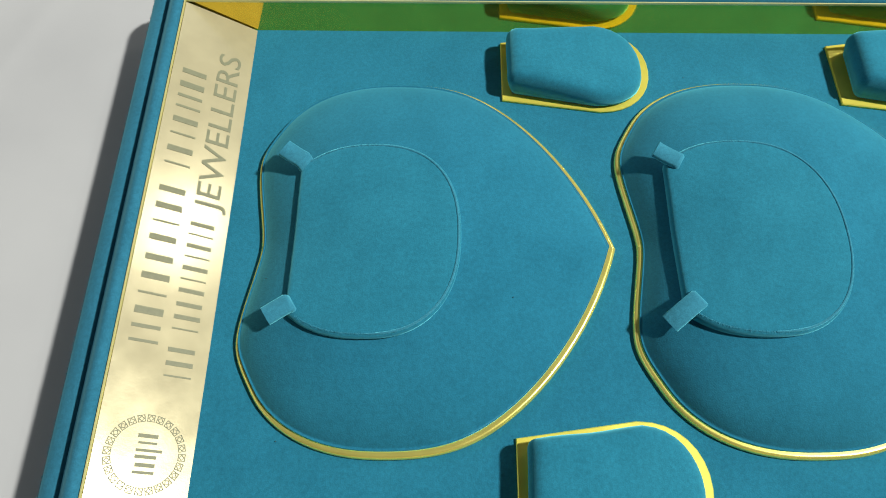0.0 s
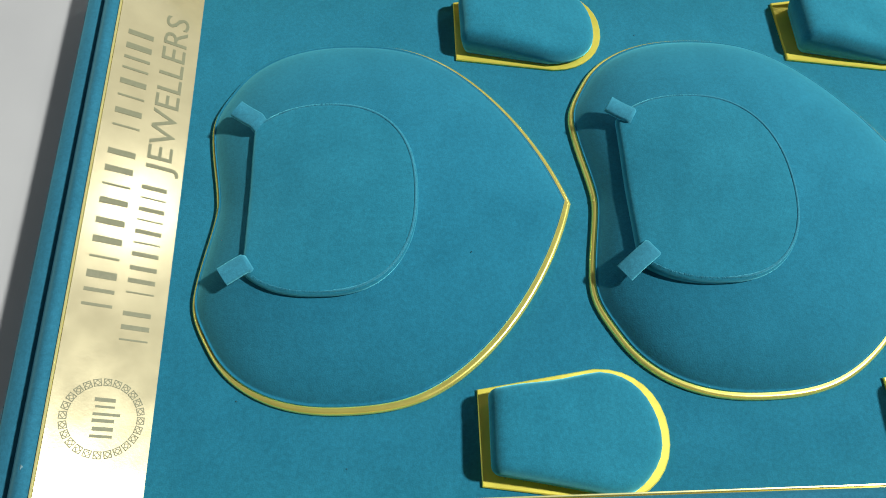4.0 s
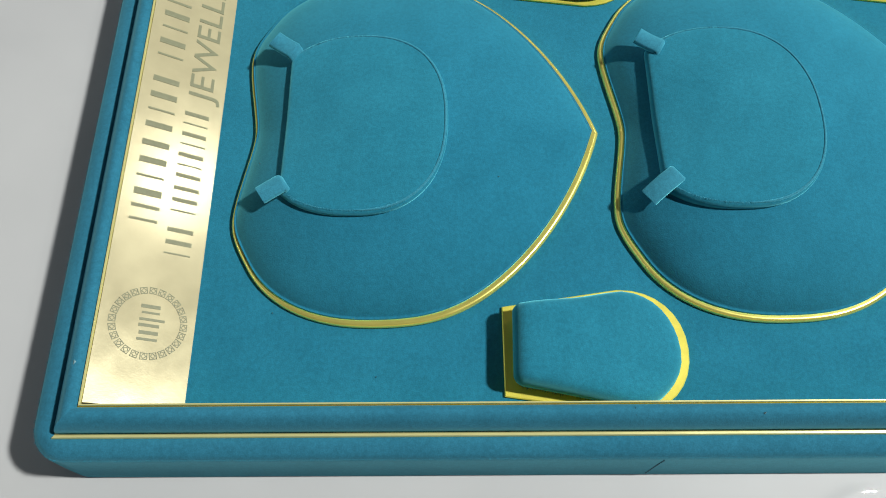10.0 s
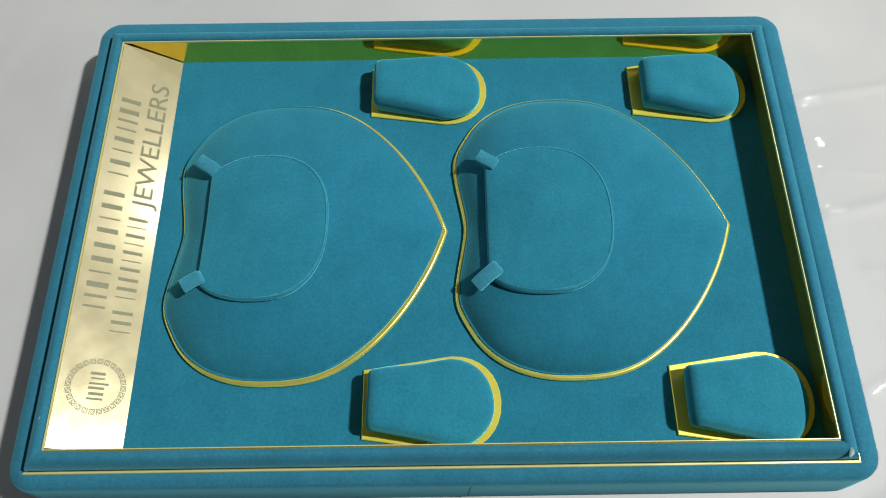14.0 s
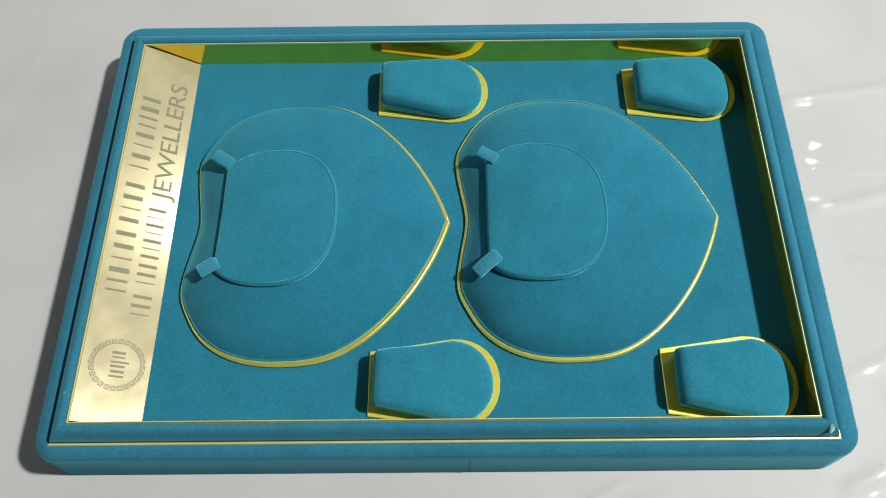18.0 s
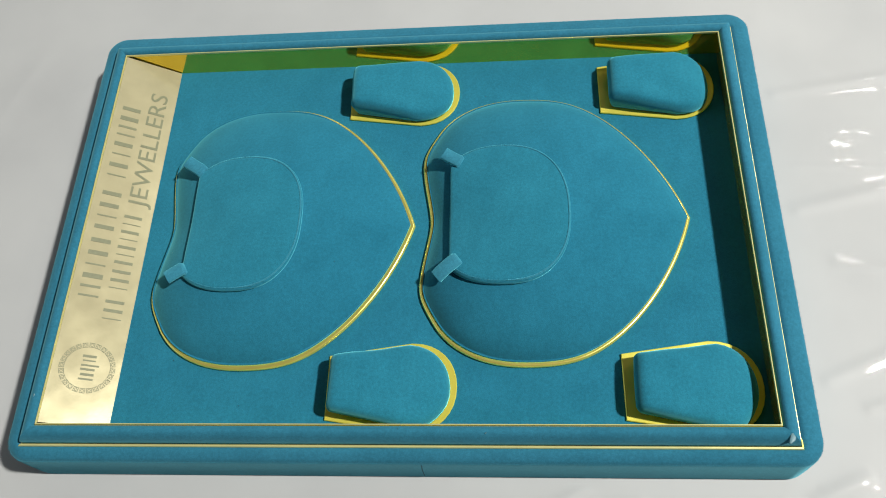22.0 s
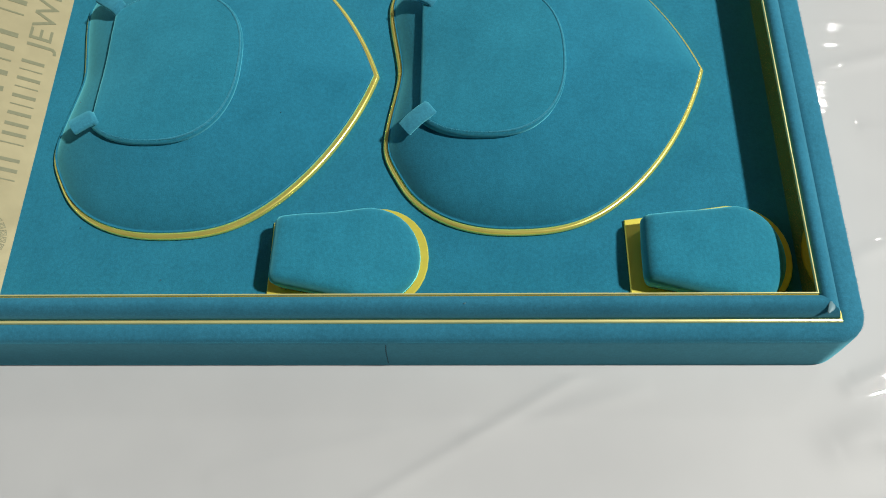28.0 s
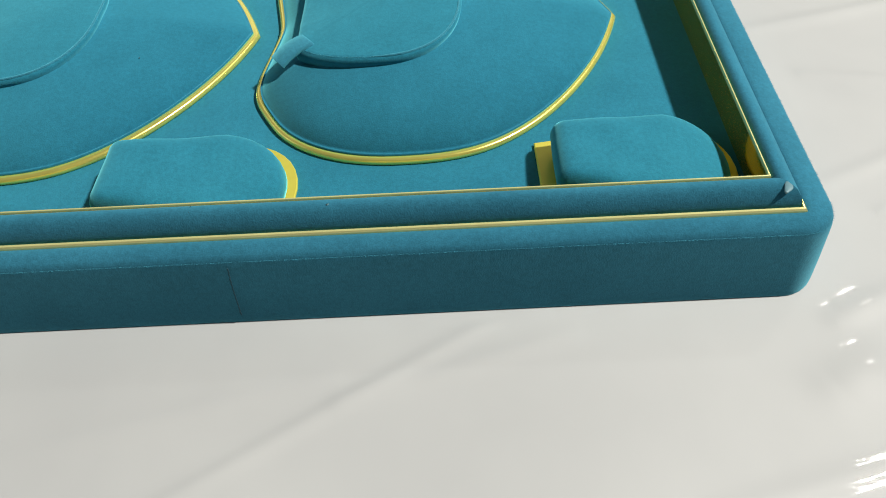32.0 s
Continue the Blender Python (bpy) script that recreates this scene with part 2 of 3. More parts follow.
tagged(solid_box("ceiling", (-1.6, -2.0, 2.45), (2.5, 1.3, 2.55), WALL), "unseen dark grey ceiling added to close off stray light", "ceiling", kind="structure")
tagged(solid_box("floor", (-1.6, -2.0, -0.9), (2.5, 1.3, -0.8), WALL), "plain grey floor under the table", "floor", kind="structure")


# soft creases: start, end, height, width
CREASES = [((0.106, -0.1425), (-0.045, -0.231), 0.0009, 0.0030), ((-0.06, -0.19), (0.05, -0.165), 0.0006, 0.004),
           ((0.235, 0.10), (0.40, 0.125), 0.0012, 0.004), ((0.235, 0.015), (0.36, 0.045), 0.0013, 0.0045),
           ((0.232, -0.09), (0.33, -0.05), 0.0010, 0.004), ((0.225, -0.175), (0.32, -0.12), 0.0012, 0.005), ((0.205, -0.177), (0.232, -0.166), 0.0016, 0.0080),
           ((0.2155, -0.152), (0.245, -0.140), 0.0014, 0.0045), ((0.25, -0.105), (0.30, -0.095), 0.0010, 0.003), ((0.238, 0.045), (0.33, 0.040), 0.0005, 0.0022),
           ((0.16, -0.215), (0.27, -0.19), 0.0010, 0.004), ((0.25, -0.02), (0.34, -0.035), 0.0009, 0.0035),
           ((0.05, -0.175), (0.13, -0.152), 0.0007, 0.004), ((-0.12, -0.2), (-0.02, -0.26), 0.0008, 0.005),
           ((0.10, -0.25), (0.24, -0.235), 0.0009, 0.006), ((-0.33, 0.05), (-0.28, 0.18), 0.0005, 0.008)]


def sheet():
    """A thin plastic sheet lying over the table, with soft folds outside the tray's foot."""
    x = np.concatenate([np.linspace(-0.75, -0.305, 40), np.arange(-0.30, 0.42, 0.0016), np.linspace(0.425, 0.75, 30)])
    y = np.concatenate([np.linspace(-0.62, -0.305, 30), np.arange(-0.30, 0.24, 0.0016), np.linspace(0.245, 0.73, 40)])
    nx, ny = len(x), len(y)
    gx, gy = np.meshgrid(x, y)
    away = np.maximum(np.abs(gx) - 0.2125, np.abs(gy) - 0.1445)
    free = np.clip(away / 0.03, 0, 1)
    z = np.zeros_like(gx)
    rng = np.random.RandomState(4)
    for _ in range(26):
        a, k, f = rng.uniform(0, 6.283), rng.uniform(12, 75), rng.uniform(0, 6.283)
        z += 0.012 / k * np.sin(k * (gx * np.cos(a) + gy * np.sin(a)) + f) * 0.28
    z = np.clip(z, -0.0012, 0.0016) * free
    for (x0, y0), (x1, y1), h, w in CREASES:
        dx, dy = x1 - x0, y1 - y0
        t = np.clip(((gx - x0) * dx + (gy - y0) * dy) / (dx * dx + dy * dy), 0, 1)
        d = np.hypot(gx - x0 - t * dx, gy - y0 - t * dy)
        z += h * np.exp(-(d / w) ** 2) * np.sin(np.pi * np.clip(t * 0.9 + 0.1, 0, 1)) ** 0.5 * np.clip(away / 0.004, 0, 1)
    z[away <= 0.003] = 0.0
    i = np.arange(nx * ny).reshape(ny, nx)
    quads = np.stack([i[:-1, :-1], i[:-1, 1:], i[1:, 1:], i[1:, :-1]], -1).reshape(-1, 4)
    me = bpy.data.meshes.new("plastic_sheet")
    me.from_pydata(np.stack([gx, gy, z + TABLE - 0.0003], -1).reshape(-1, 3).tolist(), [], quads.tolist())
    me.polygons.foreach_set("use_smooth", [True] * len(me.polygons))
    me.materials.append(SHEET)
    return new("plastic_sheet", me)


tagged(sheet(), "glossy white plastic sheet with soft creases on the table", "plastic sheet", kind="structure")
tagged(solid_box("tabletop", (-0.95, -0.8, -0.8), (0.95, 0.9, TABLE - 0.004), WALL), "grey tabletop under a white plastic sheet", "tabletop", kind="structure")


# ---- the tray ----
tray = thing("jewellery_tray", pose(0, 0, 0), "teal velvet jewellery tray with gold foil lining on a white sheet", "tray")


def tray_body():
    bm = bmesh.new()
    prof = [(0.2121, 0.1422, 0.0123, TABLE - 0.0003), (0.2123, 0.1424, 0.0124, TABLE + 0.0008), (0.2123, 0.1424, 0.0125, TABLE + 0.003), (0.2117, 0.1418, 0.0125, 0.0180),
            (0.2108, 0.1408, 0.0125, 0.0315), (0.2104, 0.1404, 0.0125, 0.0336), (0.2097, 0.1397, 0.0122, 0.0350), (0.2086, 0.1386, 0.0115, 0.0358),
            (0.2060, 0.1362, 0.0080, 0.0365), (0.2040, 0.1346, 0.0045, 0.0369), (0.2026, 0.1334, 0.0015, 0.0368), (0.2005, 0.1313, 0.0010, 0.0355)]
    rings = []
    for hx, hy, r, z in prof:
        # the shoulder is broader at the back and at the sides than in front
        s = max(0.0, min(1.0, (hx - 0.2030) / 0.0055))
        rings.append([Vector((p.x + s * (0.0009 + math.copysign(0.0014, p.x)), p.y + s * (0.0019 + math.copysign(0.0019, p.y)), p.z)) for p in rounded_rect(hx, hy, r, z)])
    loft(bm, rings, True, False)
    return part("body", bm, VELVET_RIM, tray, "teal velvet outer wall with a sloping shoulder")


tray_body()
solid_box("floor_panel", (PLATE_IN - 0.004, -IY - 0.0012, FLOOR - 0.004), (IX + 0.0056, IY + 0.0012, FLOOR), VELVET, tray, "flat teal velvet inner floor")


def mitred(name, side, profile, mat, label="", longer=0.0):
    """One side of a mitred frame: profile of (distance outwards from the inner edge, height), closed."""
    bm = bmesh.new()
    ends = []
    for s in (-1, 1):
        row = []
        for d, z in profile:
            if side in ("front", "back"):
                k = -1 if side == "front" else 1
                row.append(bm.verts.new((s * (IX + d + longer), k * (IY + d), z)))
            else:
                k = -1 if side == "left" else 1
                row.append(bm.verts.new((k * (IX + d), s * (IY + d), z)))
        ends.append(row)
    n = len(profile)
    for i in range(n):
        j = (i + 1) % n
        bm.faces.new((ends[0][i], ends[0][j], ends[1][j], ends[1][i]))
    bm.faces.new(ends[0])
    bm.faces.new(ends[1])
    ob = part(name, bm, mat, tray, label)
    mark_sharp(ob, 40)
    return ob


def mark_sharp(ob, degrees):
    me = ob.data
    bm = bmesh.new()
    bm.from_mesh(me)
    for e in bm.edges:
        if len(e.link_faces) == 2 and e.calc_face_angle() > radians(degrees):
            e.smooth = False
    bm.to_mesh(me)
    bm.free()


RIM_ROLL = [(0.0066, 0.0300), (0.0062, 0.0330), (0.0018, RIM - 0.0013), (0.0012, RIM - 0.0006), (0.0016, RIM + 0.0002), (0.0026, RIM + 0.0010), (0.0040, RIM + 0.0014), (0.0056, RIM + 0.0011), (0.0072, RIM + 0.0001),
            (0.0085, RIM - 0.0016), (0.0092, RIM - 0.0034), (0.0094, RIM - 0.0052), (0.0091, RIM - 0.0070), (0.0082, 0.0345), (0.0070, 0.0300)]
LIP = [(0.0002, RIM - 0.0012), (0.0001, RIM), (0.0002, RIM + 0.0003), (0.0006, RIM + 0.0003), (0.0008, RIM), (0.0008, RIM - 0.0012)]
STRIP = [(0.0096, STEP - 0.0035), (0.0096, STEP - 0.0003), (0.0100, STEP + 0.0002), (0.0107, STEP + 0.0001), (0.0111, STEP - 0.0005), (0.0111, STEP - 0.0030)]
SUNK = [(d, z - (0.0016 if i in (1, 2, 3, 4) else 0.0)) for i, (d, z) in enumerate(STRIP)]
PANEL = [(0.0004, FLOOR - 0.003), (0.0004, RIM - 0.0008), (0.0012, RIM - 0.0008), (0.0012, FLOOR - 0.003)]
LEANING = [(0.0042, FLOOR - 0.003), (0.0006, RIM - 0.0008), (0.0012, RIM - 0.0008), (0.0048, FLOOR - 0.003)]
for side in ("front", "back", "left", "right"):
    mitred("rim", side, RIM_ROLL, VELVET_RIM, "rounded teal velvet rim")
    mitred("gold_lip", side, LIP, FOIL_LIP, "thin gold foil lip")
    mitred("gold_strip", side, STRIP if side == "front" else SUNK, FOIL_LIP, "thin gold strip in the groove")
    if side in ("front", "back"):
        mitred("lining_panel", side, PANEL, FOIL_WALL, "gold mirror foil lining", 0.0055)
mitred("lining_panel", "right", LEANING, FOIL_WALL, "gold mirror foil lining leaning inwards")


solid_box("gold_strip", (IX + 0.0099, -IY - 0.0104, STEP - 0.003), (IX + 0.0108, -IY - 0.0062, STEP + 0.0001), FOIL_EDGE, tray, "bent end of the gold strip", 0.0002)


# ---- the name plate: a slanted gold panel along one short side ----
SLANT = math.atan2(RIM - FLOOR - 0.0006, PLATE_IN + IX)
LONG = math.hypot(RIM - FLOOR - 0.0006, PLATE_IN + IX)
plate_pose = Matrix.Translation((-IX + 0.0002, 0, RIM - 0.0002)) @ Matrix.Rotation(0.0128, 4, "Z") @ Matrix.Rotation(SLANT, 4, "Y")


def name_plate():
    bm = bmesh.new()
    box(bm, (0.0002, -IY + 0.0006, -0.0012), (LONG, IY + 0.0014, 0.0))
    ob = part("name_plate", bm, PLATE, tray, "slanted champagne gold plate with grey etched lettering", smooth=False)
    ob.matrix_local = plate_pose
    return ob


plate = name_plate()


def bar_row(name, words, s0, s1, y0, y1, label):
    """Upright bars of the size of the etched letters: each glyph is a list of (from, to) strokes in its own width."""
    total = sum(w for w, _ in words)
    bm = bmesh.new()
    y, k = y0, (y1 - y0) / total
    for w, strokes in words:
        for a, b, lo, hi in strokes:
            box(bm, (s1 - (s1 - s0) * hi, y + a * w * k, 0.0), (s1 - (s1 - s0) * lo, y + b * w * k, 0.00018))
        y += w * k
    return part(name, bm, ETCH, plate, label, smooth=False)


# stroke patterns of plain bars: wide, middle and narrow glyphs
WIDE = (1.35, [(0.12, 0.18, 0, 1), (0.42, 0.50, 0, 1), (0.72, 0.88, 0, 1)])
MID = (1.1, [(0.20, 0.26, 0, 1), (0.62, 0.80, 0, 1)])
PAIR = (1.2, [(0.14, 0.30, 0, 1), (0.68, 0.84, 0, 1)])
LEFT = (0.95, [(0.18, 0.38, 0, 1)])
THIN = (0.55, [(0.32, 0.66, 0, 1)])
bar_row("lettering", [WIDE, MID, PAIR, MID, LEFT, MID, MID, WIDE, THIN], 0.0046, 0.0155, -0.0505, 0.0870, "row of grey etched bars")
bar_row("lettering", [MID, LEFT, MID, PAIR, MID, MID, MID], 0.0196, 0.0299, -0.0620, 0.0098, "row of grey etched bars")


def lettering(text, s_base, height, y0, y1):
    data = bpy.data.curves.new("lettering", "FONT")
    data.body, data.size, data.extrude = text, 1.0, 0.01
    data.resolution_u = 3
    tmp = bpy.data.objects.new("lettering", data)
    scene.collection.objects.link(tmp)
    deps = bpy.context.evaluated_depsgraph_get()
    me = bpy.data.meshes.new_from_object(tmp.evaluated_get(deps))
    bpy.data.objects.remove(tmp)
    co = [v.co.copy() for v in me.vertices]
    x0, x1 = min(c.x for c in co), max(c.x for c in co)
    h = max(c.y for c in co)
    for v in me.vertices:
        c = v.co
        v.co = (s_base - c.y / h * height, y0 + (c.x - x0) / (x1 - x0) * (y1 - y0), 0.0001 + 0.008 * c.z)
    me.materials.clear()
    me.materials.append(ETCH)
    ob = new("lettering", me)
    ob.parent = plate
    ob["label"] = "grey etched capital letters"
    return ob


lettering("JEWELLERS", 0.0302, 0.0104, 0.0142, 0.1005)


def emblem(cs, cy, r):
    """A round ring of small square motifs round a plain three-bar sign."""
    motif = bmesh.new()
    w = 0.00135
    for a, b in (((-w, -w), (w, -w + 0.0003)), ((-w, w - 0.0003), (w, w)), ((-w, -w), (-w + 0.0003, w)), ((w - 0.0003, -w), (w, w))):
        box(motif, (*a, 0.0), (*b, 0.00016))
    for k in range(4):
        a = k * math.pi / 2
        pts = [(1.0, 0.0), (0.0, 1.0), (0.0, 0.66), (0.66, 0.0)]
        v = [motif.verts.new((0.0011 * (x * math.cos(a) - y * math.sin(a)), 0.0011 * (x * math.sin(a) + y * math.cos(a)), 0.00016)) for x, y in pts]
        motif.faces.new(v)
    first = None
    for k in range(24):
        a = 2 * math.pi * k / 24
        m = Matrix.Translation((cs + r * math.cos(a), cy + r * math.sin(a), 0)) @ Matrix.Rotation(a, 4, "Z")
        if first is None:
            first = ob = part("motif", motif, ETCH, plate, smooth=False)
        else:
            ob = new("motif", first.data)
            ob.parent = plate
        ob.matrix_local = m
    for y0, y1, s0, s1 in ((-0.0070, -0.0060, -0.0035, 0.0040), (-0.0046, -0.0032, -0.0030, 0.0040), (-0.0016, -0.0004, -0.0035, 0.0040), (0.0008, 0.0018, -0.0035, 0.0058),
                           (0.0036, 0.0044, -0.0030, 0.0036), (0.0058, 0.0072, -0.0035, 0.0036)):
        solid_box("sign_bar", (cs + s0, cy + y0, 0.0), (cs + s1, cy + y1, 0.00016), ETCH, plate)



emblem(0.0180, -0.0895, 0.0130)


# ---- necklace pads ----
def heart_outline(steps=14):
    """Leaf-like heart with its tip to +x and a shallow dent at x = 0, counter-clockwise."""
    up = [((0.1526, 0.0), (0.0, 0.0), (-0.0085, 0.0285)),
          ((0.1052, 0.0731), (0.0205, -0.0160), (-0.0160, 0.0125)),
          ((0.0560, 0.0880), (0.0200, 0.0), (-0.0260, 0.0)),
          ((0.0050, 0.0632), (0.0080, 0.0140), (-0.0070, -0.0120)),
          ((-0.0035, 0.0360), (-0.0010, 0.0100), (0.0010, -0.0120))]
    dent = [((0.0018, 0.0), (0.0, 0.0080), (0.0, -0.0080))]
    low = [((x, -y), (c, -d), (a, -b)) for (x, y), (a, b), (c, d) in reversed(up[1:])]
    return bezier_outline([((0.1526, 0.0), (-0.0085, -0.0285), (-0.0085, 0.0285))] + up[1:] + dent + low, steps)


def cushion_outline(n=96):
    """A D shape: a soft oval cut straight on its -x side."""
    cx, a, b, cut = 0.0495, 0.0374, 0.0448, 0.0178
    out = []
    for i in range(n):
        t = 2 * math.pi * i / n
        c, s = math.cos(t), math.sin(t)
        x = cx + (a if c > 0 else 0.043) * math.copysign(abs(c) ** 0.84, c)
        y = b * math.copysign(abs(s) ** 0.84, s)
        out.append(Vector((max(x, cut), y)))
    return out


def fringe(name, parent, places, length, seed, mat):
    """Short stray pile fibres: places of (point, outward way)."""
    rng = random.Random(seed)
    bm = bmesh.new()
    for p, way in places:
        side = way.cross(Vector((0, 0, 1))).normalized() * rng.uniform(0.00006, 0.00013)
        tip = p + (way * rng.uniform(0.4, 1.0) + Vector((rng.uniform(-0.5, 0.5), rng.uniform(-0.5, 0.5), rng.uniform(-0.1, 0.8)))) * length * rng.uniform(0.5, 1.1)
        root = p - way * 0.0003
        bm.faces.new([bm.verts.new(v) for v in (root - side, root + side, tip)])
    ob = part(name, bm, mat, parent, "short stray pile fibres")
    ob["kind"] = "stuff"
    return ob


def ring_places(ring, count, seed, keep=None):
    """Points strewn along a ring in space, with the way outwards."""
    rng = random.Random(seed)
    out, n = [], len(ring)
    sizes = [(ring[(i + 1) % n] - ring[i]).length for i in range(n)]
    while len(out) < count:
        i = rng.choices(range(n), sizes)[0]
        a, b = ring[i], ring[(i + 1) % n]
        p = a.lerp(b, rng.random())
        t = b - a
        way = Vector((t.y, -t.x, 0))
        if way.length < 1e-7 or (keep and not keep(p)):
            continue
        out.append((p, way.normalized()))
    return out


def lit_edge(parent, ring, start, seed, size=1.0):
    """An uneven roll along the free edge of a cushion or pad, paler to paint the light it catches."""
    rng = random.Random(seed)
    n = len(ring)
    first = next(i for i in range(n) if ring[i].x < start <= ring[(i + 1) % n].x)
    run = list(itertools.takewhile(lambda q: q.x >= start, [ring[(first + 1 + i) % n] for i in range(n)]))
    line = []
    for a, b in zip(run, run[1:]):
        for k in range(6):
            line.append(a.lerp(b, k / 6))
    bm = bmesh.new()
    rows = []
    for i, p in enumerate(line):
        t = line[min(i + 1, len(line) - 1)] - line[max(i - 1, 0)]
        out = Vector((t.y, -t.x, 0)).normalized()
        fade = min(1.0, i / 12, (len(line) - 1 - i) / 12)
        r = size * (0.00022 + 0.00030 * fade) * rng.uniform(0.92, 1.08)
        mid = p + out * (rng.uniform(-0.00003, 0.00003) * size - 0.0006 * (1 - size))
        rows.append([bm.verts.new(mid + out * r * math.cos(radians(60 * k)) + Vector((0, 0, r * math.sin(radians(60 * k))))) for k in range(6)])
    for a, b in zip(rows, rows[1:]):
        for k in range(6):
            j = (k + 1) % 6
            bm.faces.new((a[k], a[j], b[j], b[k]))
    bm.faces.new(rows[0])
    bm.faces.new(rows[-1])
    return part("lit_edge", bm, VELVET_PALE, parent, "paler roll painting the light along the velvet edge")


def tab(parent, at, width, length, droop, label):
    """A stiff velvet strip standing out from the cushion's edge; it runs along its own -x, its inner end folded down."""
    bm = bmesh.new()
    n, th, e = 16, 0.0030, 0.0006
    path = []
    for i in range(n + 1):
        t = i / n
        z = -droop * max(0.0, t - 0.30) ** 2 / 0.49
        if t < 0.16:
            z -= 0.0042 * (1 - t / 0.16) ** 1.6
        path.append(Vector((length * (0.5 - t), 0, z)))
    rows = []
    for i, p in enumerate(path):
        q = (path[min(i + 1, n)] - path[max(i - 1, 0)]).normalized()
        up = Vector((q.z, 0, -q.x)) * th
        w = width / 2
        rows.append([bm.verts.new(v) for v in (p + Vector((0, -w + e, 0)) - up, p + Vector((0, -w, 0)) - up * 0.7, p + Vector((0, -w, 0)) - up * 0.25, p + Vector((0, -w + e, 0)),
                                               p + Vector((0, w - e, 0)), p + Vector((0, w, 0)) - up * 0.25, p + Vector((0, w, 0)) - up * 0.7, p + Vector((0, w - e, 0)) - up)])
    for a, b in zip(rows, rows[1:]):
        for i in range(8):
            j = (i + 1) % 8
            bm.faces.new((a[i], a[j], b[j], b[i]))
    bm.faces.new(rows[0])
    bm.faces.new(rows[-1])
    ob = part("tab", bm, VELVET_PALE, parent, label)
    mark_sharp(ob, 60)
    ob.matrix_local = at
    return ob


def necklace_pad(at, label, tabs, slide, lift_most, drift, puff, seed):
    pad = thing("necklace_pad", at, label, "necklace pad", "necklace pads in the tray")
    outline = heart_outline()
    centre = Vector((0.066, 0.0))
    # gold edge: a rounded slab a little wider than the velvet
    bm = bmesh.new()
    loft(bm, [at_z(offset_ring(outline, d), z) for d, z in ((0.0008, 0.0), (0.0002, 0.0005), (0.0, 0.0011), (0.0001, 0.0018), (0.0004, 0.0024), (0.0009, 0.0028), (0.0016, 0.0029), (0.0040, 0.0025))])
    part("gold_edge", bm, FOIL_EDGE, pad, "bright gold foil edge")
    # velvet dome
    bm = bmesh.new()
    base = [p + Vector(drift) for p in offset_ring(outline, 0.0022)]
    rings = [at_z(base, 0.0022)]
    for k in (1.0, 0.996, 0.985, 0.965, 0.93, 0.88, 0.80, 0.70, 0.58, 0.45, 0.32, 0.20, 0.08):
        h = pad_height(k, puff)
        if k == 1.0:
            h += 0.0009
        ring = []
        for p in base:
            q = centre + (p - centre) * k
            ring.append(Vector((q.x, q.y, dome_height(h, q.x))))
        rings.append(ring)
    loft(bm, rings)
    rim_ring = rings[2]
    part("velvet_pad", bm, VELVET, pad, "domed teal velvet heart-shaped pad")
    # raised cushion, cut free along its straight side
    bm = bmesh.new()
    outer = cushion_outline()
    mid = Vector((0.055, 0.0))
    rings = []
    for k, h in ((0.985, -0.0025), (0.997, 0.2), (1.003, 0.5), (1.0, 0.75), (0.988, 0.92), (0.97, 0.99), (0.94, 1.0), (0.85, 0.98), (0.6, 0.95), (0.3, 0.93), (0.1, 0.93)):
        ring = []
        for p in outer:
            q = mid + (p - mid) * k + Vector((slide, 0))
            lift = lift_most - (lift_most - 0.0024) * (q.x - slide - 0.018) / 0.069
            top = dome_top(q, base, centre, puff)
            ring.append(Vector((q.x, q.y, top + (lift * h if h > 0 else h))))
        rings.append(ring)
    edge_ring = rings[5]
    loft(bm, rings)
    mark_sharp(part("cushion", bm, VELVET_TOP, pad, "raised D-shaped velvet cushion"), 60)
    for x, y, turn, width, length, droop in tabs:
        tab(pad, Matrix.Translation((x, y, 0.0170 + 0.0018 * puff)) @ pose(0, 0, 0, 0, 0, turn), width, length, droop, "small stiff velvet strip")
    # pale rolls only towards the tip, as painted light on the edges
    lit_edge(pad, edge_ring, 0.046 + slide, seed)
    fringe("pile_fringe", pad, ring_places(edge_ring, 1500, seed, lambda p: p.x > 0.022 + slide), 0.0010, seed, VELVET_PALE)
    lit_edge(pad, rim_ring, 0.085, seed + 5, 0.6)
    bm = bmesh.new()
    box(bm, (0.0022, -0.0007, 0.0014), (0.0036, 0.0007, 0.0030))
    bmesh.ops.bevel(bm, geom=bm.edges[:], offset=0.0003, segments=1, affect="EDGES")
    part("foil_joint", bm, FOIL_EDGE, pad, "overlapping joint of the gold foil", smooth=False)
    return pad


def pad_height(k, puff):
    """Dome profile from the middle (k = 0) to the edge (k = 1): a soft cone with a rolled edge, fuller where puff is 1."""
    return 0.0030 + (0.0105 - 0.0010 * puff) * (1 - k**1.7) + (0.0018 + 0.0018 * puff) * (1 - k**8) + (0.0006 + 0.0006 * puff) * (1 - k**40)


def dome_top(q, base, centre, puff):
    """Height of the velvet dome above a place q of the pad."""
    d = q - centre
    a = math.atan2(d.y, d.x)
    edge = min(base, key=lambda p: abs(math.remainder(math.atan2(p.y - centre.y, p.x - centre.x) - a, 2 * math.pi)))
    k = min(1.0, d.length / (edge - centre).length)
    return dome_height(pad_height(k, puff), q.x)


def dome_height(h, x):
    """The pad thins out a little towards its tip."""
    return h * (1.02 - 0.08 * max(0.0, min(1.0, x / 0.151)))


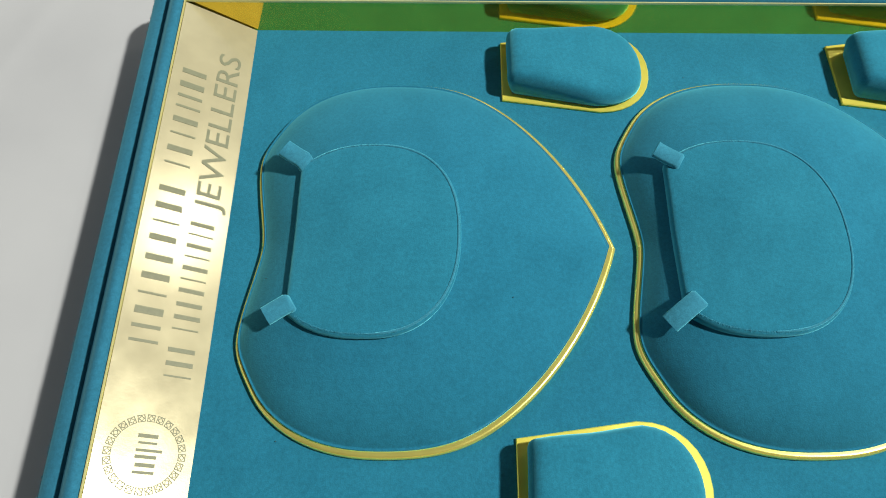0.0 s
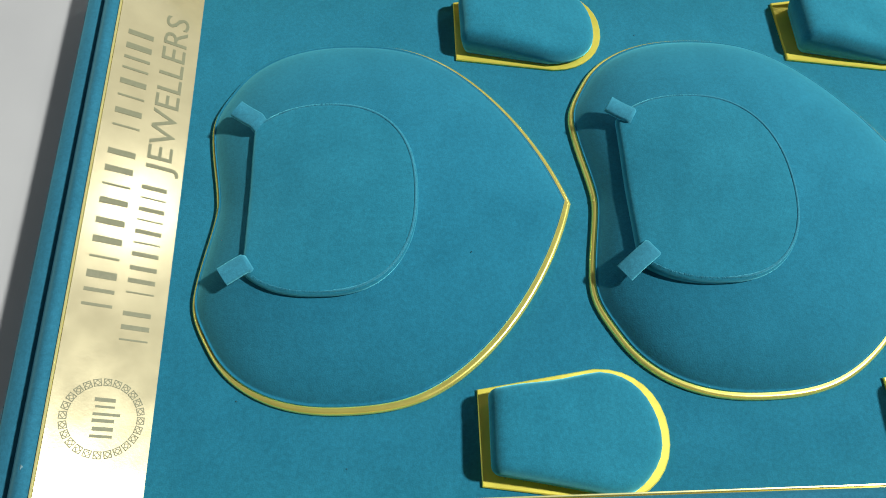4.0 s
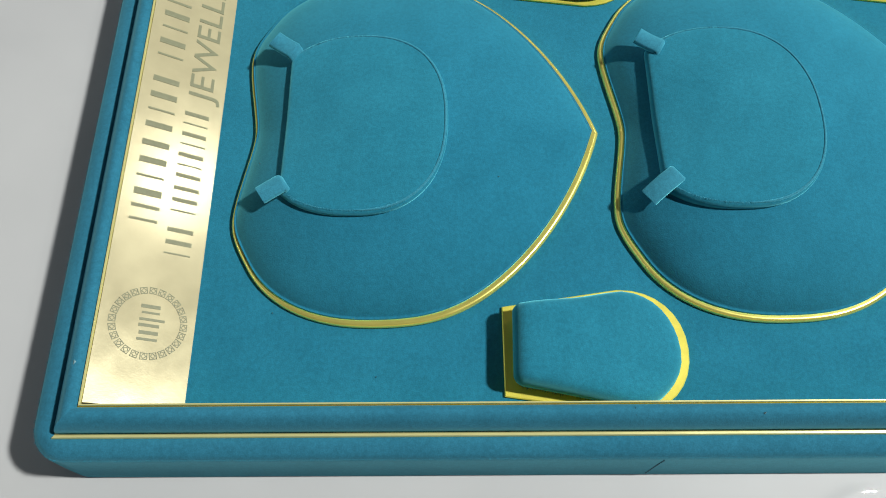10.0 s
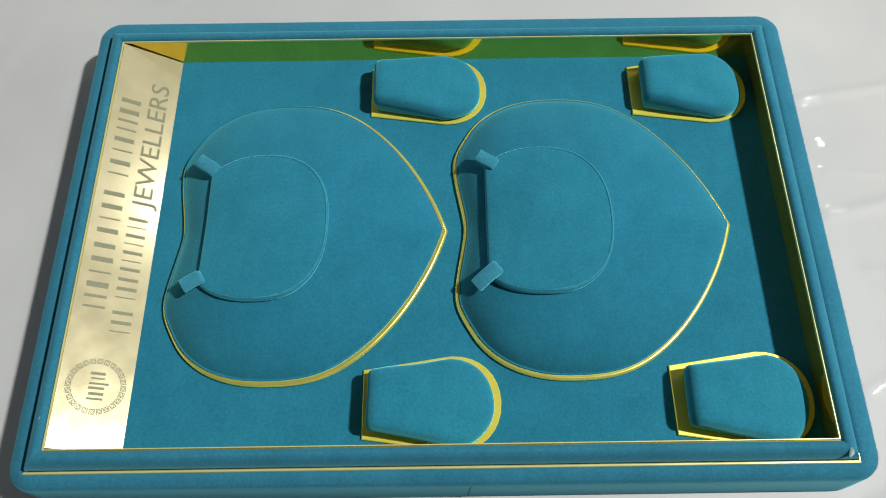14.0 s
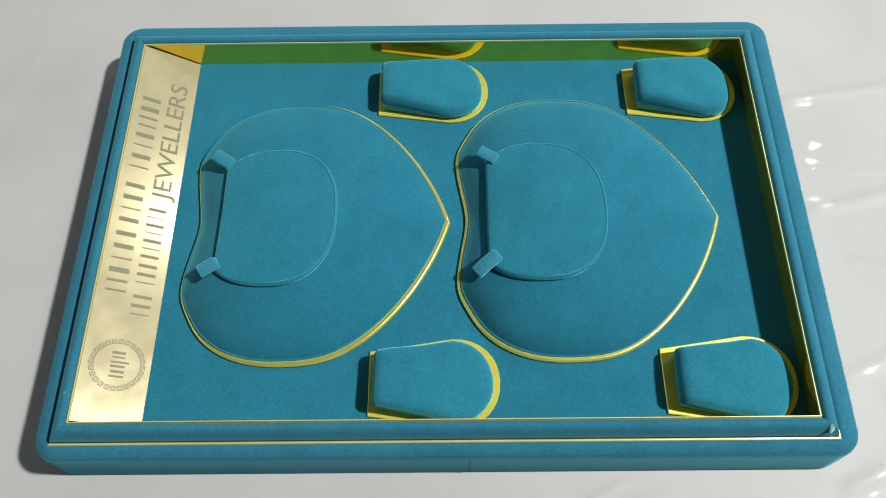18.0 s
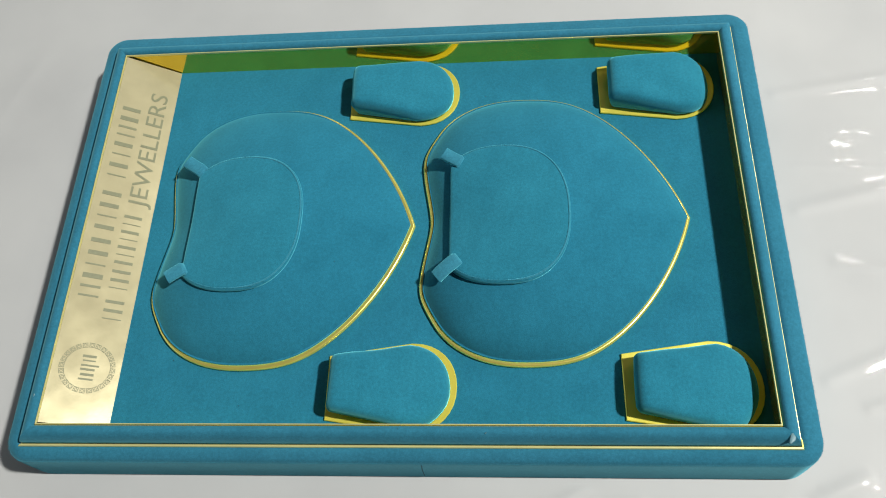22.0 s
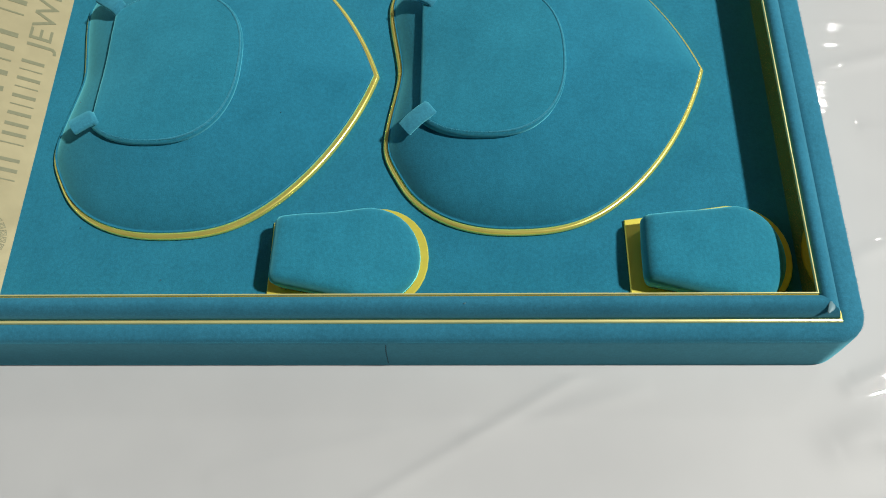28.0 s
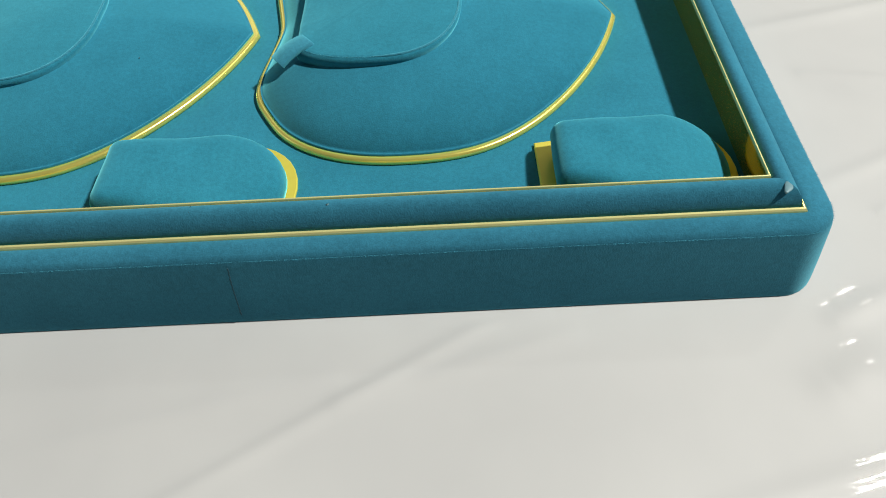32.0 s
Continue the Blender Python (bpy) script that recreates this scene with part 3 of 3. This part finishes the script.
necklace_pad(pose(-0.1467, -0.0012, FLOOR - 0.0003), "heart-shaped teal velvet necklace pad with gold edge beside name plate", [(0.0158, 0.0376, -32, 0.0080, 0.0122, -0.0012), (0.0160, -0.0332, 33, 0.0078, 0.0124, 0.0004)], 0.0, 0.0036, (-0.0007, 0.0007), 0.2, 11)
necklace_pad(pose(0.0130, -0.0002, FLOOR - 0.0003), "heart-shaped teal velvet necklace pad with gold edge, mid tray", [(0.0164, 0.0356, -30, 0.0078, 0.0128, -0.0010), (0.0142, -0.0340, 38, 0.0080, 0.0180, 0.0036)], -0.0034, 0.0050, (0.0002, 0.0004), 1.0, 12)


# ---- earring pads ----
def bullet_outline(left, wide, straight, length, corner=0.0, n=16):
    """Straight end at x = 0, sides that spread a little, and a round end; counter-clockwise. corner: radius at the straight end."""
    out = []
    for i in range(n + 1):
        a = radians(-90 + 180 * i / n)
        c, s = math.cos(a), math.sin(a)
        out.append(Vector((straight + (length - straight) * abs(c) ** 0.9, wide * math.copysign(abs(s) ** 0.95, s))))
    start = corner / straight
    upper = [Vector((straight * (1 - t), wide + (left - wide) * t)) for t in [(1 - start) * i / 8 for i in range(1, 9)]]
    if corner:
        for i in range(1, 7):
            a = radians(90 + 90 * i / 6)
            upper.append(Vector((corner + corner * math.cos(a), left - corner + corner * math.sin(a) + (wide - left) * start * (1 - i / 6))))
    edge = left - corner
    middle = [Vector((0.0, edge * (1 - 2 * i / 6))) for i in range(1, 6)]
    lower = [Vector((p.x, -p.y)) for p in reversed(upper)]
    return out + upper + middle + lower


def earring_pad(at, label, inset, shift, turn, tall):
    pad = thing("earring_pad", at, label, "earring pad", "earring pads in the tray")
    outline = bullet_outline(0.0178, 0.0246, 0.046, 0.0712)
    bm = bmesh.new()
    loft(bm, [at_z(offset_ring(outline, d), z) for d, z in ((0.0003, 0.0), (0.0, 0.0006), (0.0, 0.0013), (0.0004, 0.0017), (0.0030, 0.0016))])
    mark_sharp(part("gold_base", bm, FOIL_BASE, pad, "flat gold card base"), 40)
    # velvet wedge, tall at the straight end
    bm = bmesh.new()
    ol = bullet_outline(0.0150, 0.0224, 0.043, 0.0675 - inset, 0.0030)

    def top(x):
        return tall - (tall - 0.0090) * max(0.0, min(1.0, x / 0.062)) ** 1.3

    rings = []
    mid = Vector((0.030, 0.0))
    rng = random.Random(int(at[0][3] * 1e4))
    waves = [(rng.uniform(60, 230), rng.uniform(60, 230), rng.uniform(0, 6.28)) for _ in range(4)]
    # sides drawn in towards the foot, below a padded, slightly lumpy top with a broad roll
    for d, k, drop in ((0.925, 0.0, 0.0), (0.955, 0.35, 0.0), (0.985, 0.75, 0.0), (1.0, 1.0, 0.0072), (0.993, 1.0, 0.0056), (0.978, 1.0, 0.0041), (0.955, 1.0, 0.0028), (0.925, 1.0, 0.0018),
                       (0.885, 1.0, 0.0010), (0.83, 1.0, 0.0005), (0.75, 1.0, 0.0002), (0.65, 1.0, 0.0), (0.50, 1.0, 0.0), (0.32, 1.0, 0.0), (0.15, 1.0, 0.0)):
        ring = []
        for i, p in enumerate([mid + (q - mid) * d for q in ol]):
            t = top(p.x)
            z = 0.0015 + (t - 0.0015) * k - drop if k == 1.0 else 0.0015 + (t - 0.0087) * k
            lump = sum(math.sin(a * p.x + b * p.y + c) for a, b, c in waves)
            if k > 0.8:
                z += 0.00013 * lump
            side = 1 + 0.010 * lump * 0.5 if 0.5 < k else 1
            ring.append(Vector((mid.x + (p.x - mid.x) * side, p.y * side, z)))
        rings.append(ring)
    loft(bm, rings)
    block = part("velvet_block", bm, VELVET_TOP, pad, "sloping teal velvet block")
    fringe("pile_fringe", block, ring_places(rings[0], 500, int(at[0][3] * 1e4), lambda p: 0.003 < p.x < 0.05 and p.y < 0.0), 0.0011, 5, VELVET_TOP)
    block.matrix_local = pose(inset, shift, 0, 0, 0, turn)
    return pad


BASE_Z = FLOOR - 0.0002
earring_pad(pose(-0.0392, -0.0986, BASE_Z), "teal velvet earring pad on a gold card, near name plate", 0.0030, 0.0002, -1.0, 0.0172)
earring_pad(pose(0.1198, -0.0986, BASE_Z), "teal velvet earring pad on a gold card beside the dark corner", 0.0044, 0.0002, -2.0, 0.0172)
earring_pad(pose(-0.0400, 0.0960, BASE_Z), "teal velvet earring pad on a gold card against the gold lining", 0.0022, 0.0004, -1.5, 0.0172)
earring_pad(pose(0.1199, 0.0938, BASE_Z), "teal velvet earring pad on a gold card in the far corner", 0.0048, 0.0004, -1.5, 0.0172)


# ---- small marks on the velvet ----
def flat_mark(name, at, sx, sy, mat, label):
    bm = bmesh.new()
    ring = []
    for i in range(14):
        a = 2 * math.pi * i / 14
        k = 1 + 0.18 * math.sin(3 * a + 1)
        ring.append(Vector((sx * k * math.cos(a), sy * k * math.sin(a))))
    loft(bm, [at_z(ring, -0.0002), at_z(ring, 0.0001), at_z(offset_ring(ring, 0.0003), 0.0003)])
    ob = part(name, bm, mat, tray, label)
    ob.matrix_local = at
    return ob


flat_mark("glue_mark", pose(0.1931, -0.1287, RIM + 0.0012, 0, 0, -25), 0.0013, 0.0026, GLUE, "pale dried glue mark")
flat_mark("lint", pose(-0.1937, -0.1071, RIM + 0.0012), 0.0005, 0.0009, GLUE, "white speck of lint")
for x, y, z in ((-0.1395, -0.0180, 0.0307), (-0.0390, -0.0270, 0.0336), (-0.1300, -0.0820, FLOOR), (-0.0880, -0.1080, FLOOR), (0.0480, 0.0930, FLOOR)):
    flat_mark("lint", pose(x, y, z + 0.0003), 0.00022, 0.00016, GLUE, "tiny white speck of lint")
flat_mark("lint", pose(0.0480, -0.1266, RIM + 0.0013, 0, 0, 20), 0.0005, 0.0003, GLUE, "pale speck of lint")


def seam():
    bm = bmesh.new()
    n = 10
    for i in range(n):
        z0, z1 = TABLE + 0.004 + 0.0238 * i / n, TABLE + 0.004 + 0.0238 * (i + 1) / n
        x0 = 0.0138 + 0.0016 * i / n + 0.0002 * math.sin(z0 * 200)
        face = 0.14275 - 0.063 * (z0 - TABLE)
        box(bm, (x0, -face, z0), (x0 + 0.0004, -0.1395, z1))
    part("seam", bm, SEAM, tray, "dark upright seam in the velvet", smooth=False)
    solid_box("seam", (0.0040, -0.1275, RIM - 0.003), (0.0042, -IY - 0.0025, RIM + 0.0012), SEAM, tray, "fine seam in the velvet rim")


seam()


# ---- stray pile along the shoulder of the tray ----
edge = [Vector((p.x + 0.0009, p.y + 0.0019, p.z)) for p in rounded_rect(0.2117, 0.1422, 0.0125, 0.0340)]
fringe("pile_fringe", tray, ring_places(edge, 8000, 21), 0.0006, 21, VELVET_PALE)
